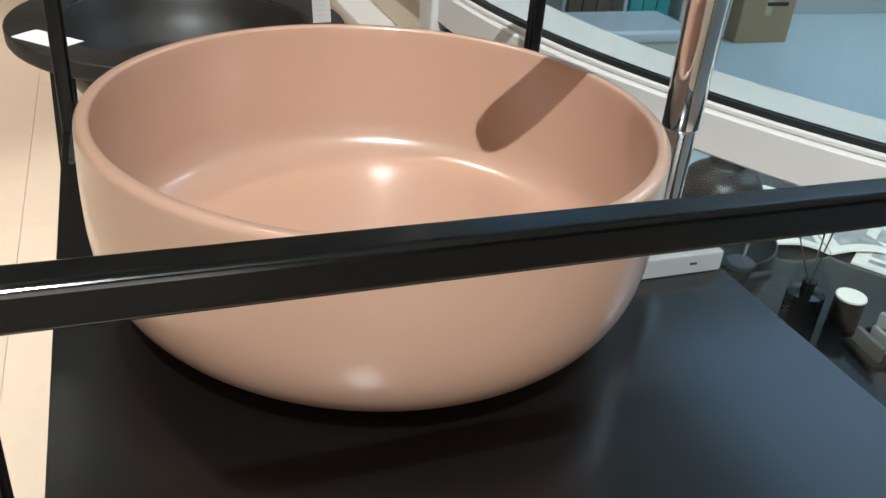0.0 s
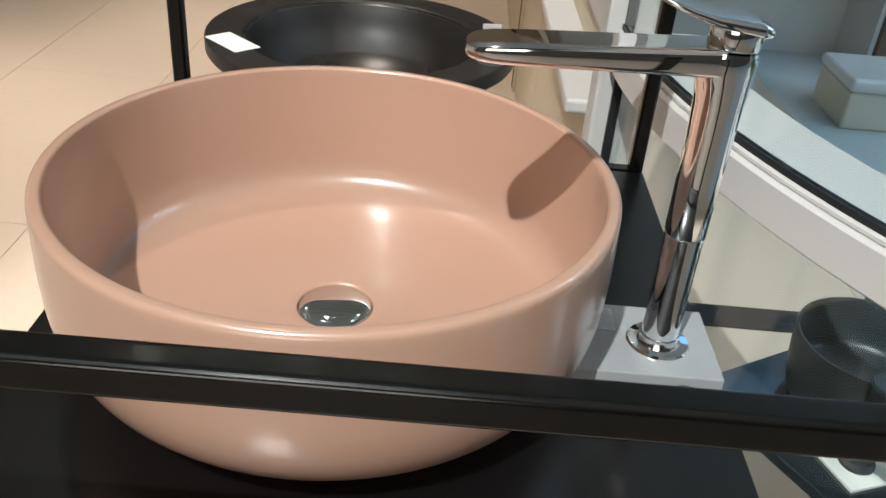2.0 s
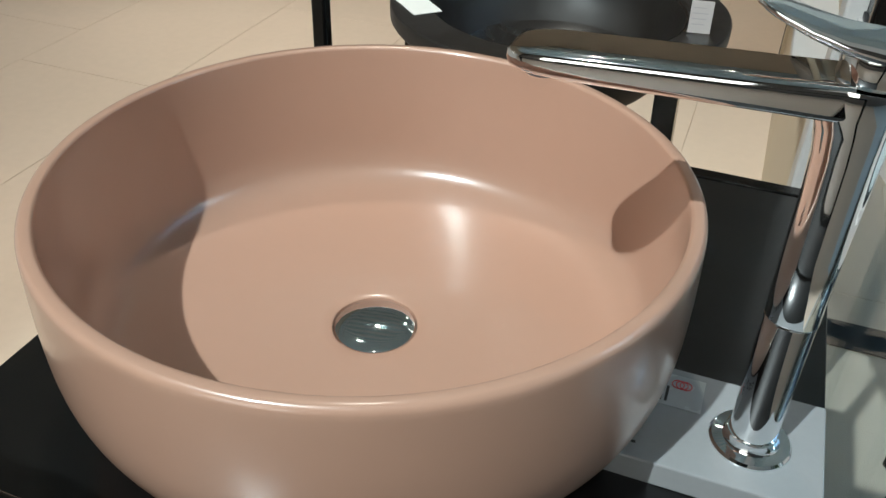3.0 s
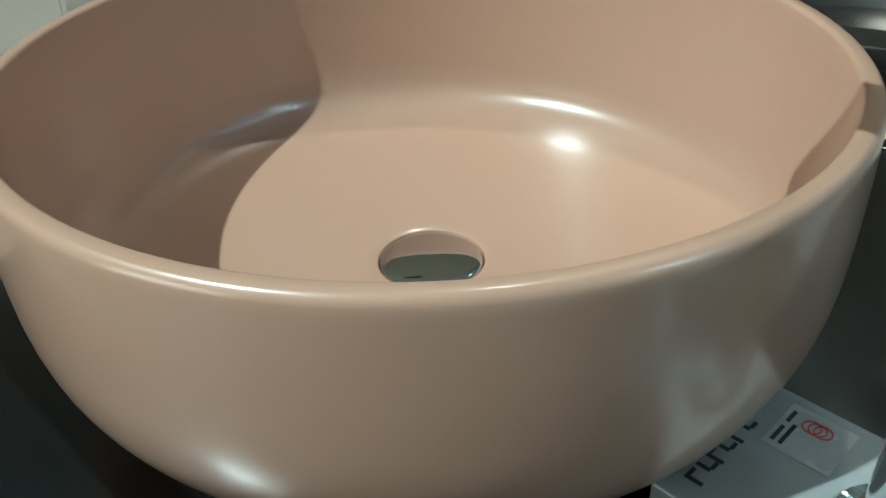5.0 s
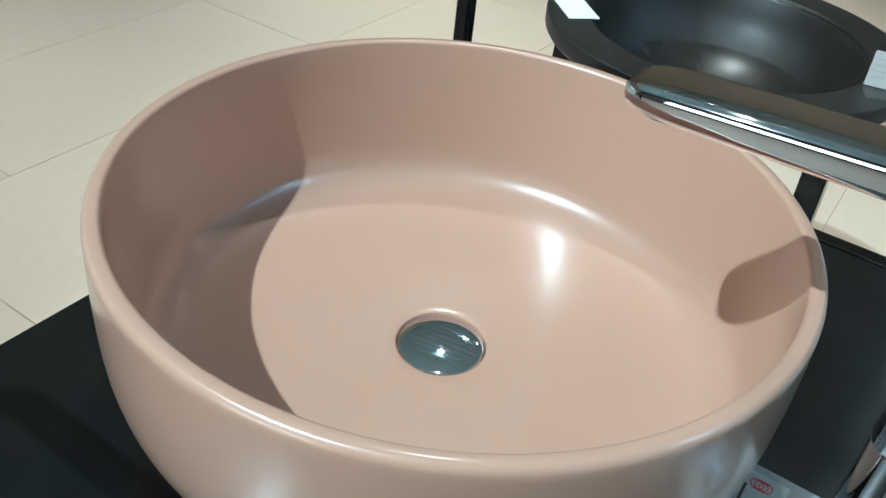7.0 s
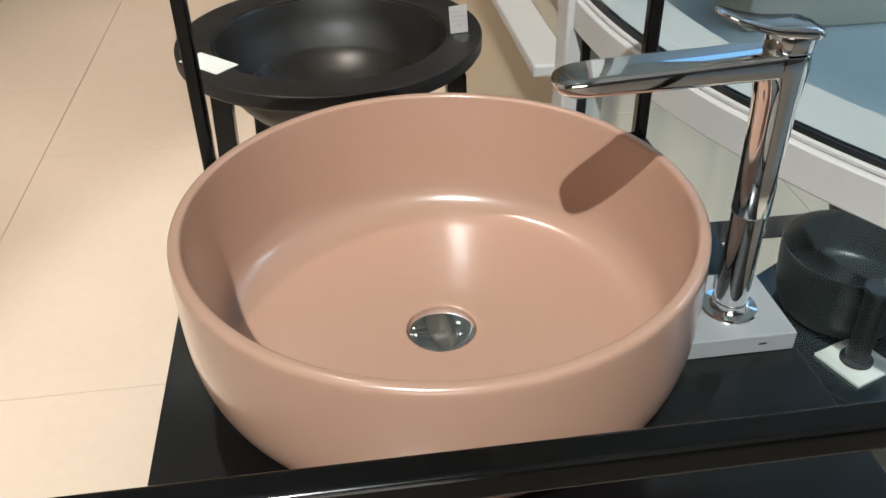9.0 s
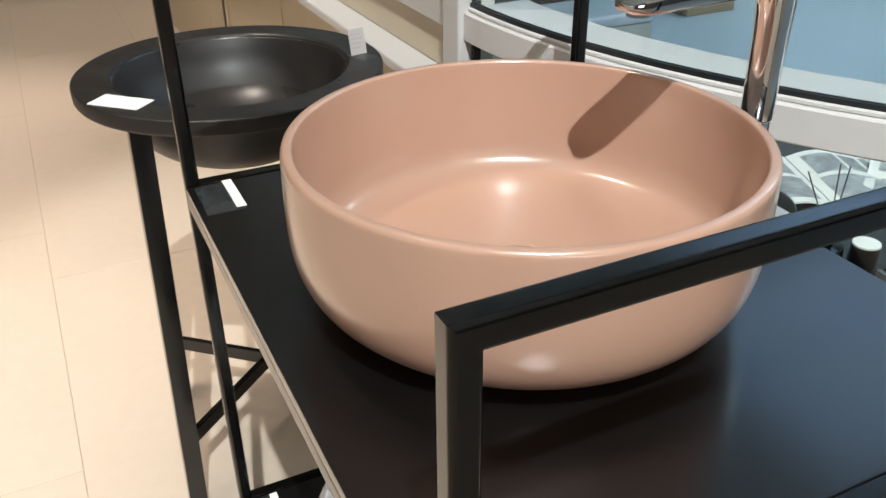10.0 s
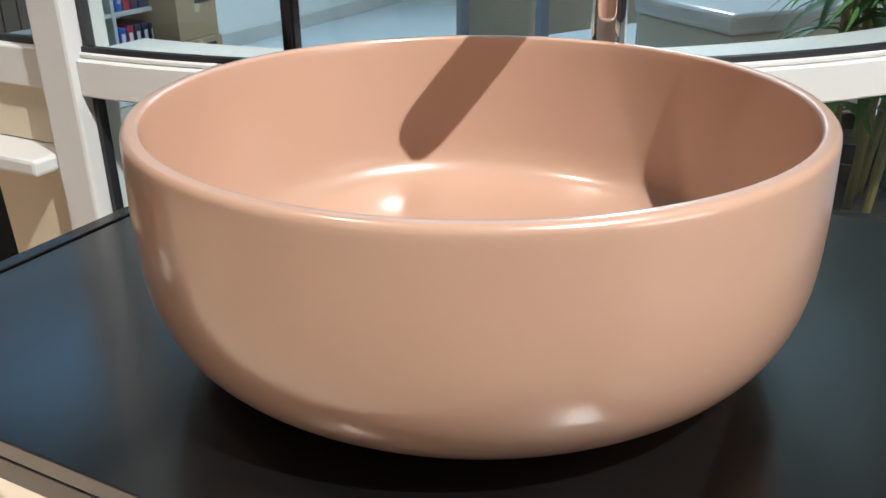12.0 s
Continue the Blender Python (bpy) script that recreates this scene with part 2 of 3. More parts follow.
def rod(a, b, r, n=10):
    a, b = Vector(a), Vector(b)
    q = (b - a).to_track_quat("Z", "Y")
    rings = [[p + q @ Vector((r * math.cos(2 * math.pi * i / n), r * math.sin(2 * math.pi * i / n), 0)) for i in range(n)] for p in (a, b)]
    return loft(rings)


def bar(a, b, w, h, bev=0.0015):
    """Rectangular tube from a to b; h is its upright side."""
    a, b = Vector(a), Vector(b)
    d = (b - a).normalized()
    up = Vector((0, 0, 1)) if abs(d.z) < 0.9 else Vector((0, 1, 0))
    s = d.cross(up).normalized()
    u = s.cross(d)
    rings = [[p + s * x + u * y for x, y in rrect(w, h, bev, 2)] for p in (a, b)]
    return loft(rings)


# ---------------- structure ----------------
floor = tagged(part("floor", box(-5, 1.55, -4, 7.5, FLOOR - 0.10, FLOOR - 0.0035), GROUT), "large beige matt floor tiles with thin joints", "floor", kind="structure")
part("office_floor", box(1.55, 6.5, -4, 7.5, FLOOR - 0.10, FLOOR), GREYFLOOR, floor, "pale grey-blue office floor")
part("floor_strip", box(0.44, 1.545, 1.275, 1.375, FLOOR + 0.0005, FLOOR + 0.006, 0.001), RUBBER, floor, "dark strip laid across the floor behind the glass")
tiles = []
for i in range(-6, 4):
    x0 = -0.50 + 0.6 * i
    off = (1.80, 1.50, 0.93)[i % 3]
    for j in range(-5, 6):
        y0 = off + 1.2 * (j - 1)
        x1, y1 = min(x0 + 0.598, 1.548), y0 + 1.198
        if x0 < 1.5 and y0 < 7.2 and x0 > -5 and y1 > -3.9:
            tiles.append((x0, x1, y0, y1))
tile_mesh = {}
for x0, x1, y0, y1 in tiles:
    key = round(x1 - x0, 3)
    if key not in tile_mesh:
        t = part("floor_tile", box(0, x1 - x0, 0, 1.198, -0.0034, 0, 0.0010, 1), TILE, floor)
        tile_mesh[key] = t.data
    else:
        t = new("floor_tile", tile_mesh[key])
        t.parent = floor
    t.location = (x0, y0, FLOOR)

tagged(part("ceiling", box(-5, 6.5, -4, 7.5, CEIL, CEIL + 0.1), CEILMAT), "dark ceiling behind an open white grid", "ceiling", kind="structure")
grid = bmesh.new()
for i in range(10):      # carriers, and the slats across them
    box(-5 + 1.2 * i, -4.985 + 1.2 * i, -4, 7.5, CEIL - 0.06, CEIL - 0.003, bm=grid)
for j in range(72):
    box(-5, 6.2, -4 + 0.158 * j, -3.965 + 0.158 * j, CEIL - 0.055, CEIL - 0.004, bm=grid)
tagged(part("ceiling_grid", grid, GRIDMAT), "pale slatted open ceiling grid", "ceiling", kind="structure")
soffit = [(-5.0, 0.8), (-3.75, 0.8), (-3.10, 3.34), (-2.05, 7.5), (-5.0, 7.5)]
tagged(part("soffit", loft([[(x, y, z) for x, y in soffit] for z in (CEIL - 0.16, CEIL - 0.064)]), SOFFIT), "plain pale lowered ceiling panel", "ceiling", kind="structure")
slot = thing("air_slot", "dark linear air slot in the pale lowered ceiling", "vent", (-3.80, 3.05, CEIL - 0.1605))
part("throat", box(-0.055, 0.055, -0.25, 0.25, -0.006, -0.002), INK, slot, "dark opening")
for k in (-1, 1):
    part("rim_bar", box(k * 0.0605 - 0.005, k * 0.0605 + 0.005, -0.26, 0.26, -0.008, 0.0), GRIDMAT, slot)
for name, b, m in (("wall_west", box(-5.1, -5, -4, 7.5, FLOOR, CEIL), WARMWALL), ("wall_east", box(6.5, 6.6, -4, 7.5, FLOOR, CEIL), WHITEWALL),
                   ("wall_south", box(-5.1, 0.7, -4.1, -4, FLOOR, CEIL), DARKWALL), ("wall_southeast", box(0.7, 6.6, -4.1, -4, FLOOR, CEIL), DARKWALL), ("wall_north", box(-5.1, 0.36, 7.5, 7.6, FLOOR, CEIL), WARMWALL)):
    tagged(part(name, b, m), "plain painted wall", "wall", kind="structure")
tagged(part("wall_office", box(0.52, 6.6, 3.85, 3.95, FLOOR, CEIL), WHITEWALL), "pale office wall", "wall", kind="structure")
tagged(part("baseboard", box(3.5, 6.5, 3.83, 3.848, FLOOR, FLOOR + 0.10, 0.003), SHELFGREY), "grey skirting along the office wall", "skirting", kind="structure")

tagged(part("office_ceiling", box(0.45, 6.5, -4, 3.85, OFFICE, OFFICE + 0.1), WHITEWALL), "plain white office ceiling", "ceiling", kind="structure")

# white panelled niche on the far side
niche = thing("white_cabinet", "low white panelled display cabinet with ventilation dots", "cabinet", (-2.62, 0, FLOOR))
part("plinth", box(-0.9, -0.004, -1.6, 0.786, 0, 0.058, 0.002), WHITEWALL, niche)
part("side_panel", box(-0.9, 0, 0.772, 0.79, 0.06, 1.7, 0.003), WHITEWALL, niche)
part("body", box(-0.9, -0.002, -1.6, 0.7705, 0.06, 1.7, 0.003), WHITEWALL, niche)
niche2 = thing("white_cabinet", "white recessed display panel with rows of dark holes", "cabinet", (-2.86, 0, FLOOR))
part("body", box(-0.7, 0, 0.80, 3.4, 0, 1.7, 0.004), WHITEWALL, niche2)
for i in range(7):
    for j in range(2):
        part("vent_hole", lathe([(0.0, 0.0), (0.009, 0.0), (0.009, 0.002), (0.0, 0.002)], 12), INK, niche2).matrix_local = pose(0.0005, 1.02 + 0.045 * i, 0.150 + 0.035 * j, 0, 90, 0)

# ---------------- curved glass wall ----------------
CX, CY, CR = 1.69, 0.80, 1.336


def arc_pt(a, r):
    return (CX - r * math.cos(a), CY - r * math.sin(a))


def arc_band(r0, r1, z0, z1, a0=0.0, a1=radians(75), n=48, bev=0.0):
    rings = []
    for i in range(n + 1):
        a = a0 + (a1 - a0) * i / n
        ring = []
        for r, z in ((r1, z0 + bev), (r1, z1 - bev), (r1 - bev, z1), (r0 + bev, z1), (r0, z1 - bev), (r0, z0 + bev), (r0 + bev, z0), (r1 - bev, z0)) if bev else ((r1, z0), (r1, z1), (r0, z1), (r0, z0)):
            x, y = arc_pt(a, r)
            ring.append((x, y, z))
        rings.append(ring)
    return loft(rings)


gw = thing("glass_wall", "curved shop window with a white frame and black gaskets", "window", kind="structure")
part("transom", arc_band(CR - 0.05, CR + 0.012, 0.003, 0.058, bev=0.003), WHITE, gw, "white curved transom", 40)
part("transom_lip", arc_band(CR - 0.05, CR + 0.004, 0.058, 0.066, bev=0.002), WHITE, gw, "", 40)
part("gasket", arc_band(CR - 0.012, CR - 0.001, 0.066, 0.074), RUBBER, gw, "black rubber gasket")
part("inner_sill", arc_band(CR - 0.13, CR - 0.05, 0.045, 0.064, bev=0.002), WHITE, gw, "wide white inner sill", 40)
up = part("upper_pane", arc_band(CR - 0.010, CR - 0.004, 0.074, OFFICE - 0.07), GLASS, gw, "clear curved glass", 40)
lo = part("lower_pane", arc_band(CR - 0.020, CR - 0.012, FLOOR + 0.06, 0.003), GLASS, gw, "clear curved glass", 40)
for p in (up, lo):
    p.visible_shadow = False
part("bottom_rail", arc_band(CR - 0.05, CR + 0.01, FLOOR, FLOOR + 0.06, bev=0.003), WHITE, gw, "", 40)
part("mullion", box(0.33, 0.41, 0.795, 0.865, FLOOR, OFFICE - 0.07, 0.006), WHITE, gw, "white upright mullion")
part("post_gasket", box(0.358, 0.374, 0.785, 0.7945, -0.8, OFFICE - 0.08, 0.001), RUBBER, gw)
part("bulkhead", arc_band(CR - 0.06, CR + 0.02, OFFICE - 0.07, CEIL - 0.065), WHITE, gw, "white bulkhead over the glass", 40)
part("bulkhead", box(0.34, 0.43, 0.866, 7.5, OFFICE - 0.07, CEIL - 0.065), WHITE, gw, "white bulkhead over the glass")
# straight part of the wall beyond the mullion
part("transom", box(0.352, 0.42, 0.866, 7.5, 0.003, 0.064, 0.003), WHITE, gw, "white straight transom")
part("gasket", box(0.372, 0.384, 0.866, 7.5, 0.0645, 0.074), RUBBER, gw, "black rubber gasket")
sp = part("upper_pane", box(0.376, 0.382, 0.866, 7.5, 0.0745, OFFICE - 0.07), GLASS, gw, "clear glass")
sp.visible_shadow = False
for k in range(4):
    y0 = 0.867 + 1.25 * k
    part("infill_panel", box(0.366, 0.42, y0, y0 + 1.244, -0.09, 0.002, 0.002), BEIGE, gw, "beige infill panel")
part("ledge", box(0.292, 0.42, 0.866, 7.5, -0.118, -0.0915, 0.006), WHITE, gw, "wide pale grey ledge")
for k in range(4):
    y0 = 0.867 + 1.25 * k
    part("lower_panel", box(0.352, 0.42, y0, y0 + 1.243, FLOOR, -0.1195, 0.003), BEIGE, gw, "beige lower panel")

part("joint_post", box(0.338, 0.3655, 2.95, 2.985, FLOOR, OFFICE - 0.08, 0.003), RUBBER, gw, "dark slim joint post")
part("joint_cover", box(0.340, 0.3655, 2.905, 2.949, FLOOR, OFFICE - 0.08, 0.003), BEIGE, gw, "pale joint cover")

# ---------------- display shelf unit ----------------
X0, X1, Y0, Y1, T = -0.259, 0.337, -0.368, 0.406, 0.018
unit = thing("shelf_unit", "black steel display rack with a dark laminate shelf", "shelf", (0, 0, FLOOR))
H = -FLOOR


def upart(name, bm, material=BLACKSTEEL, label="", parent=None):
    for v in bm.verts:
        v.co.z += H
    return part(name, bm, material, parent or unit, label)


corners = ((X0 + T / 2, -1, FLOOR, 0), (X0 + T / 2, -1, 0.2495, 1), (X1 - T / 2, 1, 0.2495, 1), (X1 - T / 2, 1, FLOOR, 0))
for name, y in (("front_frame", Y0 + T / 2), ("back_frame", Y1 - T / 2)):
    upart(name, loft([[(x + sx * a, y + b, z + up * a) for a, b in rrect(T, T, 0.0040, 9)] for x, sx, z, up in corners]), BLACKSTEEL, "welded black steel frame")
upart("shelf_board", box(X0, X1, Y0 + T + 0.0005, Y1 - T - 0.0005, -0.0135, 0.0, 0.0010), BOARD, "matt black laminate shelf board")
for z in (-0.0232, -0.5732):
    upart("side_rail", bar((X0 + T / 2, Y0 + T, z), (X0 + T / 2, Y1 - T, z), T, 0.019))
    upart("side_rail", bar((X1 - T / 2, Y0 + T, z), (X1 - T / 2, Y1 - T, z), T, 0.019))
    upart("cross_rail", bar((X0 + T, Y0 + T / 2, z + 0.0115), (X1 - T, Y0 + T / 2, z + 0.0115), T, 0.023))
    upart("cross_rail", bar((X0 + T, Y1 - T / 2, z + 0.0130), (X1 - T, Y1 - T / 2, z + 0.0130), T, 0.024))
upart("lower_board", box(X0, X1, Y0 + T + 0.0005, Y1 - T - 0.0005, -0.5635, -0.55, 0.0010), BOARD, "matt black lower shelf board")

# ---------------- basins ----------------
def basin_profile(R, H, t=0.011, floor_z=0.030, hole=0.034):
    s, h = R / 0.225, H / 0.168
    outer = smooth_curve([(0.131, 0.0), (0.155, 0.0032), (0.1775, 0.0110), (0.1945, 0.0225), (0.2095, 0.0370), (0.2192, 0.056), (0.2243, 0.080), (0.2258, 0.110), (0.2256, 0.138), (0.2250, 0.1600)], 5)
    outer = [(r * s, z * h) for r, z in outer]
    rim = []      # flat-topped rim with rounded edges
    for cr, w, e, a0 in ((R - 0.0046, 0.0044, 0.0050, 0), (R - 0.0083, 0.0030, 0.0032, 90)):
        for i in range(1, 8):
            a = radians(a0 + 90 * i / 8)
            rim.append((cr + w * math.cos(a), H - 0.0006 * (a0 == 0) * math.cos(a) - e + e * math.sin(a)))
    k = floor_z - 0.030
    inner = smooth_curve([(0.2137, 0.158), (0.2130, 0.135), (0.2116, 0.108), (0.2098, 0.084), (0.2072, 0.066), (0.2015, 0.0525), (0.1905, 0.0434), (0.1740, 0.0388), (0.1500, 0.0363), (0.1150, 0.0341), (0.0800, 0.0321), (0.042, 0.0303)], 5)
    inner = [(r * s, z * h + k * (1 - z / 0.168)) for r, z in inner]
    inner += [(hole * 1.08, floor_z + 0.0002), (hole * 1.02, floor_z - 0.0008), (hole, floor_z - 0.003), (hole, floor_z - 0.018)]
    return outer + rim + inner


def wash_basin(name, label, place, R, H, material, hole=0.0324):
    b = thing(name, label, "basin", place)
    prof = basin_profile(R, H, hole=hole)
    prof += [(hole, 0.006), (0.10, 0.004)]
    part("bowl", lathe(prof, 128, loop=True), material, b, "", 35)
    cap = smooth_curve([(0.0005, 0.0298), (0.012, 0.0297), (0.024, 0.0294), (0.0300, 0.0288), (0.0317, 0.0276), (0.0317, 0.0225)], 4)
    part("drain_cap", lathe(cap, 64, cap=True), CHROME, b, "polished chrome push-down drain cap", 40)
    part("drain_ring", lathe([(0.0323, 0.0165), (0.0323, 0.0185), (0.027, 0.0175), (0.027, 0.0085), (0.0323, 0.0085)], 64, loop=True), CHROME, b, "chrome drain ring", 30)
    return b


wash_basin("wash_basin", "round matt dusty-pink ceramic countertop basin on the black shelf", (0, 0, 0), 0.225, 0.168, PINK)

# ---------------- tap and its plinth ----------------
wash_basin("white_basin", "round glossy white ceramic basin on the lower shelf", (0.02, 0.087, -0.5499), 0.238, 0.130, WHITECER)
plinth = thing("tap_base_block", "frosted acrylic block with a printed label under the tap", "stand", (0.2605, 0.005, 0))
part("block", box(-0.068, 0.072, -0.053, 0.046, 0, 0.021, 0.0015), ACRYL, plinth)
lab = part("label", box(-0.045, -0.012, 0.004, 0.038, 0.0212, 0.0216), mat("label_grey", (0.38, 0.39, 0.40), 0.3), plinth, "grey sticker with a red round mark")
for k in range(3):
    ring = lathe([(0.0040, 0), (0.0046, 0), (0.0046, 0.0004), (0.0040, 0.0004)], 20, loop=True)
    part("red_ring", ring, REDINK, lab, "red printed ring").location = (-0.031 + 0.0028 * k, 0.028, 0.0217)
for x0, x1, y0, y1 in ((-0.0425, -0.0405, 0.008, 0.020), (-0.0385, -0.0365, 0.008, 0.024), (-0.0425, -0.0405, 0.024, 0.033)):
    part("print_bar", box(x0, x1, y0, y1, 0.02165, 0.0219), INK, lab)
for k, y in enumerate((-0.040, -0.030, -0.022, -0.013, -0.004, 0.006)):
    part("print_bar", box(-0.059, -0.050 - 0.002 * (k % 2), y, y + 0.0022, 0.0211, 0.0214), INK, plinth, "black printed stroke")
    part("print_bar", box(-0.059 + 0.006 * (k % 2), -0.057 + 0.006 * (k % 2), y + 0.0024, y + 0.0075, 0.0211, 0.0214), INK, plinth, "black printed stroke")
part("print_mark", box(0.035, 0.043, -0.0532, -0.0530, 0.010, 0.0125), INK, plinth, "small black mark")

tap = thing("basin_tap", "tall polished chrome single-lever basin mixer", "tap", (0.283, -0.003, 0.021))
part("base_flange", lathe([(0.001, 0), (0.0272, 0), (0.0275, 0.0022), (0.026, 0.004), (0.019, 0.0047), (0.0178, 0.007), (0.0175, 0.012), (0.0165, 0.0125), (0.001, 0.0125)], 64), CHROME, tap, "", 30)
part("lower_body", lathe(smooth_curve([(0.0160, 0.0126), (0.0158, 0.03), (0.0158, 0.07), (0.0160, 0.1110)], 4) + [(0.0154, 0.1118), (0.001, 0.1118)], 64), CHROME, tap, "", 30)


def oval(cx, z, a, b, n=40, e=2.4, tilt=0.0):
    out = []
    for i in range(n):
        t = 2 * math.pi * i / n
        c, s = math.cos(t), math.sin(t)
        x = a * math.copysign(abs(c) ** (2 / e), c)
        y = b * math.copysign(abs(s) ** (2 / e), s)
        out.append((cx + x, y, z + tilt * x))
    return out


body = [oval(0, 0.1122, 0.0155, 0.0155), oval(0, 0.113, 0.0163, 0.0163), oval(0, 0.16, 0.0165, 0.0163), oval(0, 0.20, 0.0172, 0.0168),
        oval(-0.0005, 0.225, 0.0182, 0.0178), oval(-0.0015, 0.240, 0.0200, 0.0190), oval(-0.003, 0.250, 0.0225, 0.0200),
        oval(-0.003, 0.262, 0.0232, 0.0208), oval(-0.003, 0.2655, 0.0222, 0.0200)]
part("upper_body", loft(body), CHROME, tap, "", 50)
rings = []
for s, w, h in ((0.0, 0.0395, 0.0215), (0.03, 0.0405, 0.0200), (0.08, 0.0415, 0.0185), (0.12, 0.0420, 0.0175), (0.150, 0.0420, 0.0165), (0.163, 0.0408, 0.0155),
                (0.172, 0.0375, 0.0140), (0.1775, 0.0325, 0.0118), (0.1805, 0.0260, 0.0090), (0.1820, 0.0190, 0.0055)):
    zc = 0.2535 - 0.035 * s + 0.004
    r = min(0.0052, h * 0.42)
    rings.append([(-0.008 - s, y, zc + z) for y, z in rrect(w, h, r, 5)])
part("spout", loft(rings), CHROME, tap, "long flat horizontal spout", 50)
part("aerator", lathe([(0.001, 0), (0.011, 0), (0.011, 0.003), (0.001, 0.003)], 32), STEELG, tap).location = (-0.170, 0, 0.2405)
part("cartridge_cap", loft([oval(0.0, 0.2664, 0.0178, 0.0172), oval(0.0, 0.2672, 0.0185, 0.0178), oval(0.001, 0.275, 0.0188, 0.0180), oval(0.002, 0.281, 0.0205, 0.0185), oval(0.002, 0.2825, 0.0200, 0.0180)]), CHROME, tap, "", 50)
rings = []
for s, w, h, z in ((0.024, 0.022, 0.004, 0.2805), (0.021, 0.032, 0.0075, 0.2815), (0.012, 0.0385, 0.0105, 0.2830), (0.0, 0.0385, 0.0100, 0.2842), (-0.018, 0.036, 0.0080, 0.2862), (-0.035, 0.033, 0.0062, 0.2905),
                   (-0.048, 0.030, 0.0052, 0.2950), (-0.057, 0.026, 0.0046, 0.2985), (-0.0625, 0.018, 0.0036, 0.3005), (-0.0645, 0.010, 0.0024, 0.3012)):
    rings.append([(s, y, z + q) for y, q in rrect(w, h, min(w, h) * 0.45, 4)])
part("lever", loft(rings), CHROME, tap, "curved flat chrome lever", 60)

# acrylic clip with a card on the shelf corner
clip = thing("card_holder", "clear plastic card holder with a white strip on the shelf corner", "card holder", (-0.2275, 0.340, 0.0))
part("plate", box(-0.024, 0.024, -0.042, 0.042, 0.0012, 0.0032, 0.0006), CLEARP, clip)
part("foot_strip", box(-0.023, 0.023, -0.041, 0.041, 0.0, 0.0011), mat("smoke_plastic", (0.045, 0.045, 0.046), 0.25), clip)
part("paper_strip", box(0.012, 0.024, -0.041, 0.041, 0.0034, 0.0040), PAPER, clip, "white paper strip")

copy_thing(clip, pose(-0.2275, 0.340, -0.55))

# ---------------- black stone basin on its stand ----------------
BX, BY, BZ = -0.082, 0.885, -0.008
bb = thing("stone_basin", "shallow black stone basin with a wide flat rim", "basin", (BX, BY, BZ - 0.155))
prof = smooth_curve([(0.09, 0.0), (0.12, 0.006), (0.165, 0.035), (0.195, 0.075), (0.212, 0.118)], 5)
prof += [(0.218, 0.1235), (0.264, 0.1255), (0.2705, 0.1275), (0.2730, 0.1315), (0.2735, 0.1510), (0.2727, 0.1535), (0.2705, 0.1549), (0.212, 0.1545)]
inside = smooth_curve([(0.207, 0.152), (0.202, 0.140), (0.185, 0.100), (0.150, 0.060), (0.10, 0.033), (0.05, 0.024), (0.022, 0.022)], 5) + [(0.021, 0.019), (0.021, 0.010)]
part("bowl", lathe(prof + [(r - 0.004 if r > 0.03 else r, z - 0.004) for r, z in inside] + [(0.06, 0.005)], 112, loop=True), BLACKSTONE, bb, "", 30)
part("inner_bowl", lathe(inside + [(r - 0.0025 if r > 0.03 else r - 0.001, z - 0.0025) for r, z in reversed(inside)], 112, loop=True), STONEGLOSS, bb, "polished hollow of the bowl", 30)
part("drain_cap", lathe([(0.001, 0.024), (0.016, 0.024), (0.019, 0.0228), (0.019, 0.018), (0.001, 0.018)], 32), BLACKSTEEL, bb, "", 30)
st = thing("basin_stand", "black steel four-legged stand with crossed braces", "stand", (BX + 0.009, BY + 0.040, FLOOR))
LX, LY = 0.202, 0.175
SH = BZ - 0.155 - FLOOR
for x in (-LX, LX):
    for y in (-LY, LY):
        k = 1.0 if y < 0 else 0.82
        part("leg", bar((x * (1.11 if y < 0 else 1.16) * k, y * 1.04, 0), (x * 0.98 * k, y * 1.0, SH + 0.120), 0.034, 0.036), BLACKSTEEL, st)
part("brace", bar((-1.07 * LX, -1.02 * LY, 0.150), (0.92 * LX, 1.02 * LY, 0.150), 0.012, 0.032), BLACKSTEEL, st)
for a, b in (((1.07, -1.02), (0.055, 0.026)), ((-0.92, 1.02), (-0.045, 0.128))):
    part("brace", bar((a[0] * LX, a[1] * LY, 0.150), (b[0] * LX, b[1] * LY, 0.150), 0.012, 0.032), BLACKSTEEL, st)

card = single("price_card", box(-0.047, 0.047, -0.024, 0.024, 0, 0.0012), PAPER, "blank white price card lying on the black basin rim", "card", (-0.287, 0.776, BZ + 0.0005), -44)
tagc = thing("price_tag", "small printed tag standing in a clear plastic foot", "tag", (0.148, 0.825, BZ))
part("foot", box(-0.017, 0.017, -0.028, 0.028, 0, 0.0018), CLEARP, tagc).rotation_euler[2] = radians(20)
tg = part("ticket", box(-0.0165, 0.0165, -0.0008, 0.0008, 0.0, 0.047, 0.0003), mat("pinkish_paper", (0.52, 0.47, 0.45), 0.5), tagc, "pale printed ticket")
tg.matrix_local = pose(-0.002, 0.012, 0.002, -12, 0, 10)
for k in range(4):
    part("print_bar", box(-0.013, 0.006 + 0.002 * (k % 3), -0.0012, -0.0009, 0.012 + 0.008 * k, 0.0135 + 0.008 * k), mat("faint_ink", (0.42, 0.38, 0.38), 0.6), tg)

